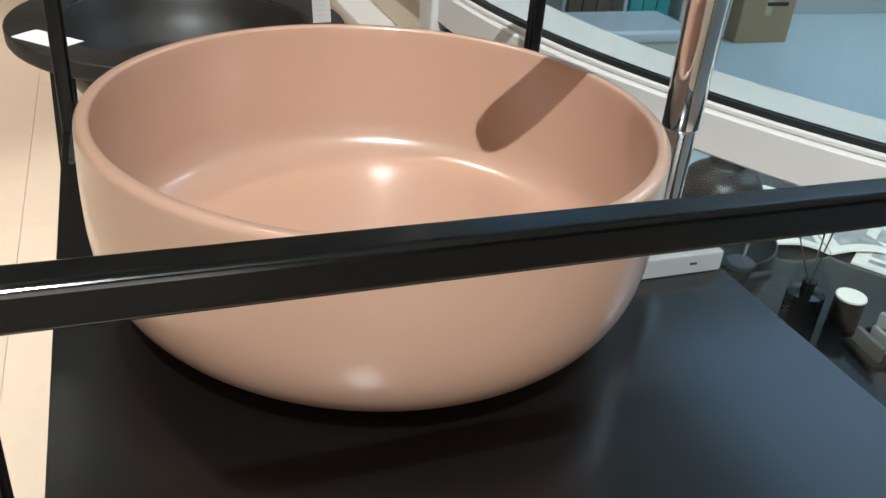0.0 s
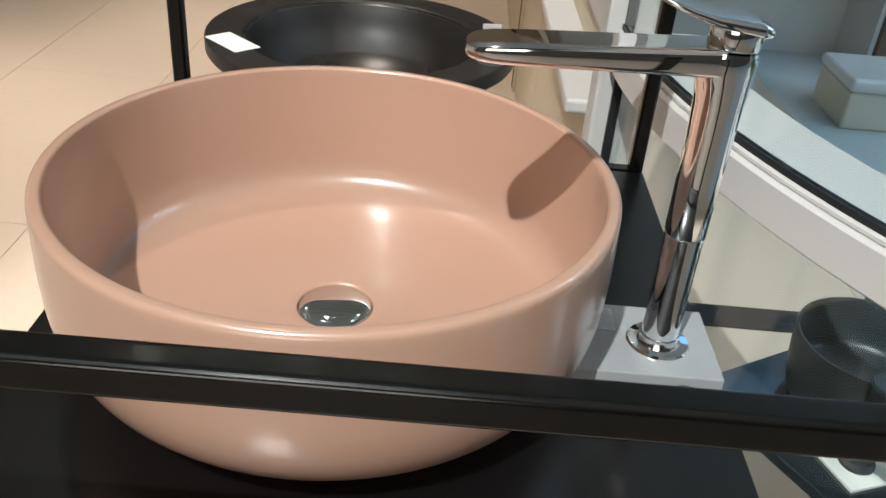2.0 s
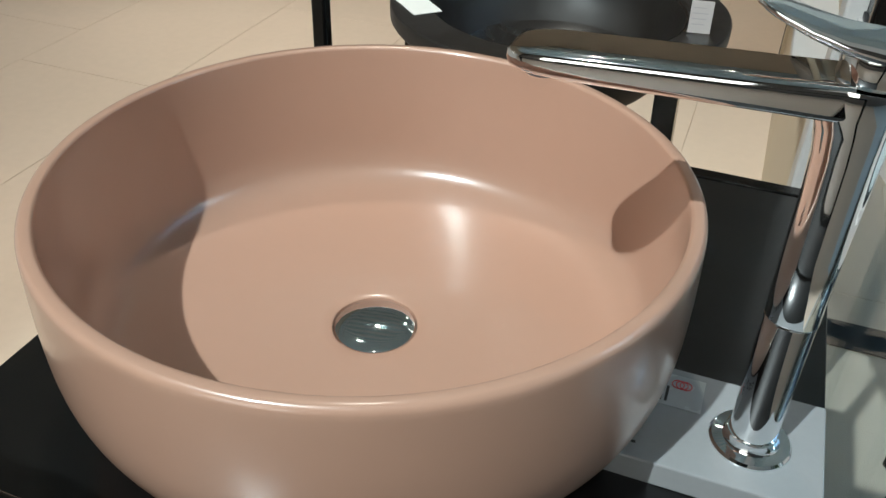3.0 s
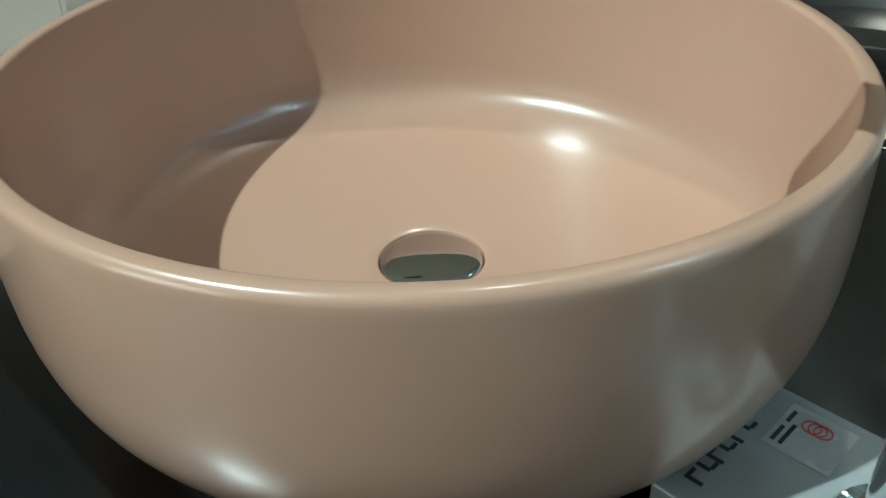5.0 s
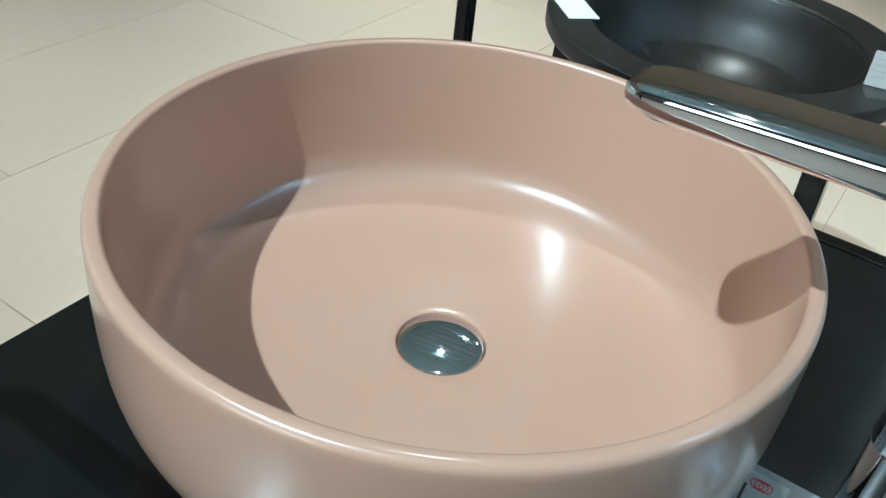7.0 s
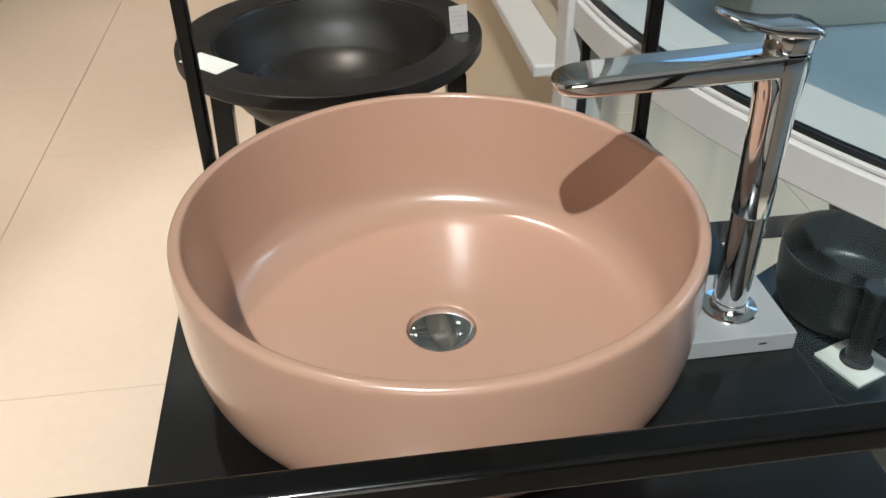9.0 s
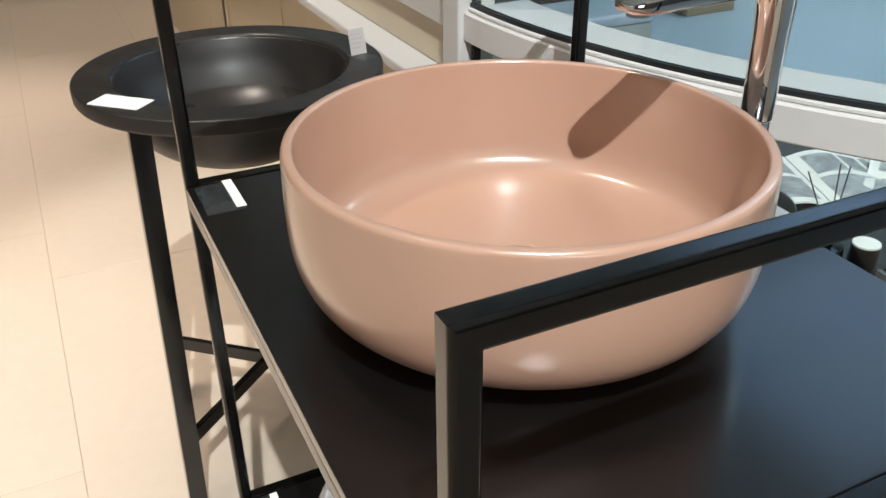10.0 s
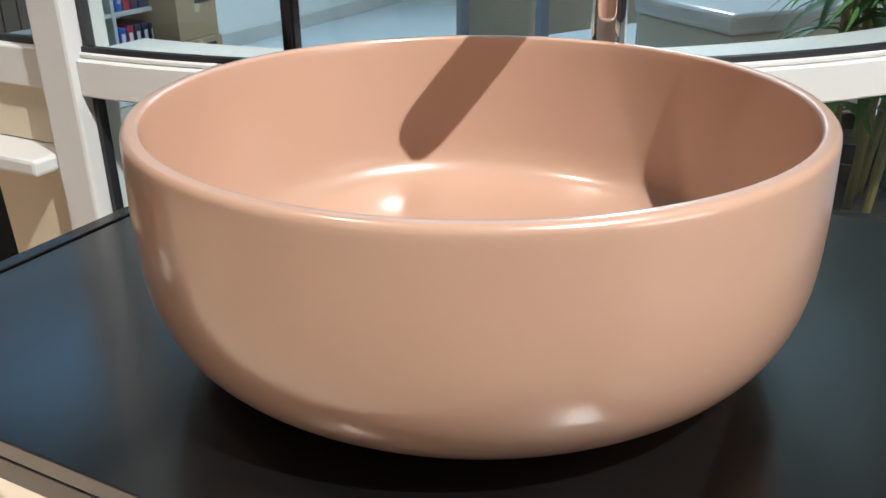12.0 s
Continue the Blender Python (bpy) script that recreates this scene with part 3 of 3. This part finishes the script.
# ---------------- table behind the lower glass ----------------
TZ = -0.42
A30 = 30
table = thing("display_table", "low dark smoked-glass display table behind the window", "table", (0.522, 0.500, FLOOR), A30)
part("tabletop", box(0, 1.30, -0.72, 0, TZ - FLOOR - 0.02, TZ - FLOOR, 0.002), TABLETOP, table)
for x in (0.03, 1.27):
    for y in (-0.69, -0.03):
        part("leg", bar((x, y, 0), (x, y, TZ - FLOOR - 0.0205), 0.03, 0.03), BLACKSTEEL, table)
b2 = thing("black_basin", "small round matt black basin on the display table", "basin", (0.775, 0.478, TZ))
bp2 = smooth_curve([(0.085, 0.0), (0.10, 0.004), (0.112, 0.03), (0.118, 0.08), (0.120, 0.122)], 4) + [(0.119, 0.127), (0.116, 0.127)] + smooth_curve([(0.1145, 0.122), (0.112, 0.08), (0.104, 0.045), (0.07, 0.034), (0.012, 0.032)], 4) + [(0.011, 0.012)]
part("bowl", lathe(bp2, 72, loop=True), mat("black_ceramic", (0.030, 0.038, 0.042), 0.35, vary=0.1, bump=0.006), b2, "", 35)
vs = thing("black_vase", "rounded black ceramic vase on the display table", "vase", (0.94, 0.665, TZ))
part("body", lathe(smooth_curve([(0.05, 0.0), (0.075, 0.02), (0.088, 0.08), (0.075, 0.135), (0.045, 0.16), (0.040, 0.165)], 5) + [(0.036, 0.164), (0.034, 0.150), (0.001, 0.145)], 48, cap=True), RUBBER, vs, "", 35)
t2 = thing("black_tap", "matt black basin tap on a white card", "tap", (0.726, 0.333, TZ))
part("card", box(-0.045, 0.045, -0.045, 0.045, 0, 0.006, 0.001), PAPER, t2, "white mounting card").rotation_euler[2] = radians(20)
part("body", lathe([(0.001, 0.0065), (0.026, 0.0065), (0.026, 0.012), (0.019, 0.016), (0.018, 0.05), (0.0185, 0.12), (0.021, 0.147), (0.001, 0.148)], 40), RUBBER, t2, "", 30)
part("handle_disc", lathe([(0.001, 0.1485), (0.023, 0.1485), (0.0235, 0.155), (0.022, 0.157), (0.001, 0.157)], 40), mat("blue_black", (0.05, 0.075, 0.10), 0.3), t2, "flat round handle", 30)
part("spout", rod((0.012, 0.0, 0.118), (0.085, 0.022, 0.105), 0.010, 16), RUBBER, t2, "", 30)
part("lever_pin", rod((0.012, 0.010, 0.157), (0.016, 0.014, 0.180), 0.0018, 8), CHROME, t2)
df = thing("reed_diffuser", "black glass reed diffuser bottle with dark sticks", "diffuser", (0.915, 0.355, TZ))
part("bottle", lathe(smooth_curve([(0.030, 0.0), (0.033, 0.003), (0.033, 0.05), (0.031, 0.056)], 4) + [(0.012, 0.058), (0.011, 0.075), (0.013, 0.076), (0.013, 0.080), (0.001, 0.080)], 40, cap=True), mat("black_glass", (0.008, 0.009, 0.010), 0.06, bump=0), df, "", 35)
for dx, dy in ((-0.035, 0.05), (0.045, 0.045), (0.055, 0.03)):
    part("reed", rod((0, 0, 0.07), (dx, dy, 0.20), 0.0014, 6), INK, df)
cy = thing("candle_jar", "short black jar with a white top", "candle", (0.982, 0.318, TZ))
part("jar", lathe([(0.001, 0), (0.026, 0), (0.027, 0.002), (0.027, 0.058), (0.001, 0.058)], 36), RUBBER, cy, "", 30)
part("top", lathe([(0.001, 0.0585), (0.0265, 0.0585), (0.0265, 0.062), (0.001, 0.062)], 36), PAPER, cy, "white lid", 30)


def magazine(place, turn, w=0.21, h=0.28):
    mg = thing("magazine", "open illustrated magazine with curling pages", "magazine", place, turn)
    for s in (-1, 1):
        rings = []
        for i in range(13):
            u = i / 12
            zt = 0.006 + 0.022 * math.sin(math.pi * min(1, u * 1.25)) * (1 - u * 0.55)
            rings.append([(s * (0.002 + w * u), -h / 2, zt), (s * (0.002 + w * u), h / 2, zt), (s * (0.002 + w * u), h / 2, zt - 0.005), (s * (0.002 + w * u), -h / 2, zt - 0.005)])
        pg = part("pages", loft(rings), PAPER, mg, "white page block", 40)
        for a, b, c, d in ((0.10, 0.90, -0.42, -0.02), (0.12, 0.50, 0.05, 0.42), (0.56, 0.9, 0.08, 0.40)):
            rr = []
            for i in range(9):
                u = a + (b - a) * i / 8
                zt = 0.0064 + 0.022 * math.sin(math.pi * min(1, u * 1.25)) * (1 - u * 0.55)
                rr.append([(s * (0.002 + w * u), c * h, zt), (s * (0.002 + w * u), d * h, zt), (s * (0.002 + w * u), d * h, zt - 0.0006), (s * (0.002 + w * u), c * h, zt - 0.0006)])
            part("printed_picture", loft(rr), PHOTO, pg, "grey printed picture")
    return mg


magazine((1.20, 0.66, TZ), -22)
magazine((1.42, 0.50, TZ), 35)
rack = thing("sample_rack", "black tray with upright grey and white tile samples", "sample rack", (1.16, 0.305, TZ), A30 - 8)
part("tray", box(-0.14, 0.14, -0.042, 0.042, 0, 0.008, 0.002), RUBBER, rack)
for k in range(8):
    part("sample", box(-0.125 + 0.032 * k, -0.116 + 0.032 * k, -0.034, 0.034, 0.0082, 0.036, 0.001), (GREYSAMPLE, PAPER, GREYSAMPLE, PAPER)[k % 4], rack)
copy_thing(rack, pose(1.075, 0.215, TZ, 0, 0, -8))

# ---------------- office beyond the glass ----------------
su = thing("bookcase", "pale grey office shelving filled with binders", "shelf", (2.05, 3.46, FLOOR))
part("base", box(0, 1.55, 0, 0.36, 0, 0.05), SHELFGREY, su)
for k in range(5):
    part("upright", box(0.38 * k, 0.38 * k + 0.022, 0, 0.36, 0.0505, 1.9), SHELFGREY, su)
for k in range(5):
    for q in range(4):
        part("shelf_board", box(0.38 * q + 0.0225, 0.38 * q + 0.3795, 0.002, 0.36, 0.055 + 0.37 * k, 0.077 + 0.37 * k), SHELFGREY, su)
part("back_panel", box(0, 1.55, 0.3605, 0.372, 0.051, 1.9), SHELFGREY, su)
random.seed(4)
for q, cols in enumerate(((BROWNB, BROWNB, BROWNB), (TEAL, TEAL, TEAL, TEAL), (BLUEB, REDB, NAVYB, NAVYB, NAVYB), (NAVYB, BLUEB, REDB))):
    for lev in range(3):
        x = 0.38 * q + 0.05
        for c in cols:
            w = 0.085 if c in (TEAL, BROWNB) else 0.052
            if x + w > 0.38 * q + 0.37:
                break
            bn = thing("binder", "upright office binder with a pale spine label", "binder", (2.05 + x, 3.48, FLOOR + 0.0772 + 0.37 * lev), group="binders on the shelving")
            part("cover", box(0, w - 0.004, 0, 0.26, 0, 0.29 - 0.01 * random.random(), 0.003), c, bn)
            if c not in (TEAL, BROWNB):
                part("spine_label", box(0.012, w - 0.016, -0.002, -0.0005, 0.12, 0.25), PAPER, bn)
                part("finger_ring", lathe([(0.006, 0), (0.011, 0), (0.011, 0.002), (0.006, 0.002)], 14, loop=True), CHROME, bn).matrix_local = pose(w / 2, -0.001, 0.05, 90, 0, 0)
            x += w + 0.003

bench = thing("bench_seat", "cream upholstered bench with a white cushion", "bench", (1.72, 2.80, FLOOR))
part("base", box(0, 0.72, 0, 0.36, 0, 0.16, 0.01), SOFA, bench)
part("cushion", box(-0.01, 0.73, -0.01, 0.37, 0.1605, 0.22, 0.022, 3), CERAMIC, bench, "white seat cushion")
for x, y, w, d, h in ((3.06, 3.26, 0.36, 0.30, 0.26), (3.10, 3.28, 0.32, 0.27, 0.24)):
    z0 = FLOOR if h == 0.26 else FLOOR + 0.2605
    cb = thing("cardboard_box", "brown taped cardboard box on the office floor", "box", (x, y, z0))
    part("carton", box(0, w, 0, d, 0, h, 0.004), CARD, cb)
    part("tape", box(w * 0.44, w * 0.56, -0.0015, -0.0004, h * 0.6, h - 0.004), mat("tape", (0.55, 0.45, 0.30), 0.3), cb)
    part("print_bar", box(w * 0.45, w * 0.85, -0.003, -0.0016, h * 0.80, h * 0.88), INK, cb)
desk = thing("desk", "pale wooden desk on grey steel legs", "desk", (3.05, 1.15, FLOOR), -30)
part("desktop", box(0, 1.5, 0, 0.75, 0.70, 0.74, 0.004), WOODT, desk)
part("modesty_panel", box(0.06, 1.44, 0.70, 0.72, 0.30, 0.699), WOODT, desk)
for x in (0.05, 1.40):
    for y in (0.03, 0.66):
        part("leg", box(x, x + 0.05, y, y + 0.04, 0, 0.699, 0.003), STEELG, desk)
low = thing("low_cabinet", "cream low cabinet with a white top", "cabinet", (1.95, 0.15, FLOOR), -40)
part("body", box(0, 0.6, 0, 0.45, 0, 0.72, 0.01), SOFA, low)
part("top", box(-0.01, 0.61, -0.01, 0.46, 0.7205, 0.78, 0.02, 3), CERAMIC, low, "white rounded top")


# ---------------- potted plant ----------------
def plant(place, seed, n=22):
    rnd = random.Random(seed)
    p = thing("potted_plant", "green bamboo-like houseplant in a black planter", "plant", place)
    part("planter", loft([[(x, y, z) for x, y in rrect(w, w, 0.02, 3)] for z, w in ((0, 0.24), (0.56, 0.30), (0.56, 0.28), (0.52, 0.275))]), RUBBER, p, "black square planter", 40)
    part("soil", box(-0.13, 0.13, -0.13, 0.13, 0.495, 0.522, 0.01), SOIL, p)
    leaves = bmesh.new()
    for s in range(6):
        x, y = rnd.uniform(-0.09, 0.09), rnd.uniform(-0.09, 0.09)
        top = (x * 1.8, y * 1.8, rnd.uniform(1.05, 1.45))
        part("stem", rod((x, y, 0.51), top, 0.009, 8), STEM, p, "", 30)
        for k in range(n):
            u = rnd.uniform(0.3, 1.0)
            base = Vector((x + (top[0] - x) * u, y + (top[1] - y) * u, 0.51 + (top[2] - 0.51) * u))
            az, ln, wd = rnd.uniform(0, 2 * math.pi), rnd.uniform(0.12, 0.26), rnd.uniform(0.010, 0.018)
            dirv = Vector((math.cos(az), math.sin(az), 0))
            side = Vector((-dirv.y, dirv.x, 0))
            prev = None
            for i in range(6):
                t = i / 5
                c = base + dirv * ln * t + Vector((0, 0, ln * (0.55 * t - 0.85 * t * t)))
                wv = wd * math.sin(math.pi * min(1, 0.12 + t * 0.88))
                a, m2, b = leaves.verts.new(c + side * wv), leaves.verts.new(c - Vector((0, 0, wv * 0.35))), leaves.verts.new(c - side * wv)
                if prev:
                    leaves.faces.new((prev[0], a, m2, prev[1]))
                    leaves.faces.new((prev[1], m2, b, prev[2]))
                prev = (a, m2, b)
    part("foliage", leaves, LEAF, p, "long narrow green leaves", 60)
    return p


plant((1.30, -0.17, FLOOR), 3)
plant((1.75, -0.30, FLOOR), 8)

# ---------------- added fill light panels on the walls, out of view ---
for place, turn, w in (((-5.0, -0.9, 0.65), 0, 0.75), ((-0.7, -4.0, 0.75), 90, 0.95)):
    lb = thing("fill_panel", "warm white fill light panel added on the wall, out of view", "light box", place, turn, group="light boxes")
    part("frame", box(0.0005, 0.055, -w - 0.05, w + 0.05, -0.80, 0.80, 0.004), WHITE, lb)
    part("diffuser", box(0.0552, 0.058, -w, w, -0.75, 0.75), WARMGLOW, lb)

# ---------------- ceiling lamps ----------------
for eye, aim, watts, colour in SPOTS:
    d = (Vector(aim) - Vector(eye)).normalized()
    sl = thing("ceiling_spotlight", "small white adjustable ceiling spotlight, switched on", "spotlight", (eye[0], eye[1], CEIL - 0.062), group="ceiling spotlights")
    part("stem", rod((0, 0, -0.03), (0, 0, 0), 0.008), WHITE, sl)
    back = Vector((0, 0, -0.055))
    q = d.to_track_quat("Z", "Y").to_matrix().to_4x4()
    can = part("housing", lathe([(0.001, -0.05), (0.032, -0.05), (0.036, 0.0), (0.034, 0.0), (0.030, -0.048), (0.001, -0.048)], 32), WHITE, sl, "", 30)
    can.matrix_local = Matrix.Translation(Vector(eye) - Vector((eye[0], eye[1], CEIL - 0.062)) - d * 0.03) @ q
    lens = part("lens", lathe([(0.0005, -0.030), (0.029, -0.030), (0.029, -0.027), (0.0005, -0.027)], 24), LAMPGLOW, sl, "glowing lens", 30)
    lens.matrix_local = can.matrix_local.copy()
for px, py in ((-0.89, 4.42), (-0.15, 4.42), (-0.87, 5.02), (-0.18, 5.01), (-1.53, 4.65), (-1.53, 5.37), (-2.02, 3.59), (-2.00, 4.27)):
    rl = thing("recessed_lamp", "small round ceiling lamp between the grid bars, switched on", "ceiling lamp", (px, py, CEIL - 0.075), group="recessed ceiling lamps")
    part("trim_ring", lathe([(0.034, 0), (0.048, 0), (0.048, 0.0145), (0.034, 0.0145)], 28, loop=True), WHITE, rl, "", 30)
    part("lens", lathe([(0.0005, 0.004), (0.0335, 0.004), (0.0335, 0.007), (0.0005, 0.007)], 28), LAMPGLOW, rl, "glowing lens", 30)
for px, py in FILL_DOWN:
    dl = thing("downlight", "round recessed downlight added out of view to brighten the office", "downlight", (px, py, OFFICE - 0.012), group="office downlights")
    part("trim_ring", lathe([(0.060, 0), (0.075, 0), (0.075, 0.01), (0.060, 0.01)], 32, loop=True), WHITE, dl, "", 30)
    part("lens", lathe([(0.0005, 0.006), (0.0595, 0.006), (0.0595, 0.009), (0.0005, 0.009)], 32), PANELGLOW, dl, "glowing lens", 30)
for x, y in STRIPS:
    pl = thing("strip_light", "long slim white office ceiling light, switched on", "ceiling light", (x, y, OFFICE), 18, group="office strip lights")
    part("housing", box(-0.60, 0.60, -0.135, 0.135, -0.035, -0.001, 0.004), WHITE, pl)
    part("diffuser", box(-0.58, 0.58, -0.115, 0.115, -0.040, -0.0355, 0.001), PANELGLOW, pl, "glowing diffuser")

# added glowing panels, out of view, placed for the sheen on the shelf board
for x, y, sx, sy, pane in ((2.10, 3.38, 1.1, 0.80, SHEENGLOW), (3.03, 1.69, 1.64, 1.42, SOFTGLOW), (3.85, 0.15, 1.7, 1.3, PALEGLOW)):
    sk = thing("skylight", "pale blue glowing panel added in the office ceiling for the shelf's sheen", "skylight", (x, y, OFFICE - 0.02), group="office skylights")
    for k in (-1, 1):
        part("frame_bar", box(-sx / 2, sx / 2, k * (sy / 2 + 0.02) - 0.02, k * (sy / 2 + 0.02) + 0.02, 0.0, 0.0195, 0.002), WHITE, sk)
        part("frame_bar", box(k * (sx / 2 + 0.02) - 0.02, k * (sx / 2 + 0.02) + 0.02, -sy / 2 - 0.04, sy / 2 + 0.04, 0.0, 0.0195, 0.002), WHITE, sk)
    part("diffuser", box(-sx / 2 + 0.001, sx / 2 - 0.001, -sy / 2 + 0.001, sy / 2 - 0.001, 0.006, 0.016), pane, sk, "glowing blue-white diffuser")
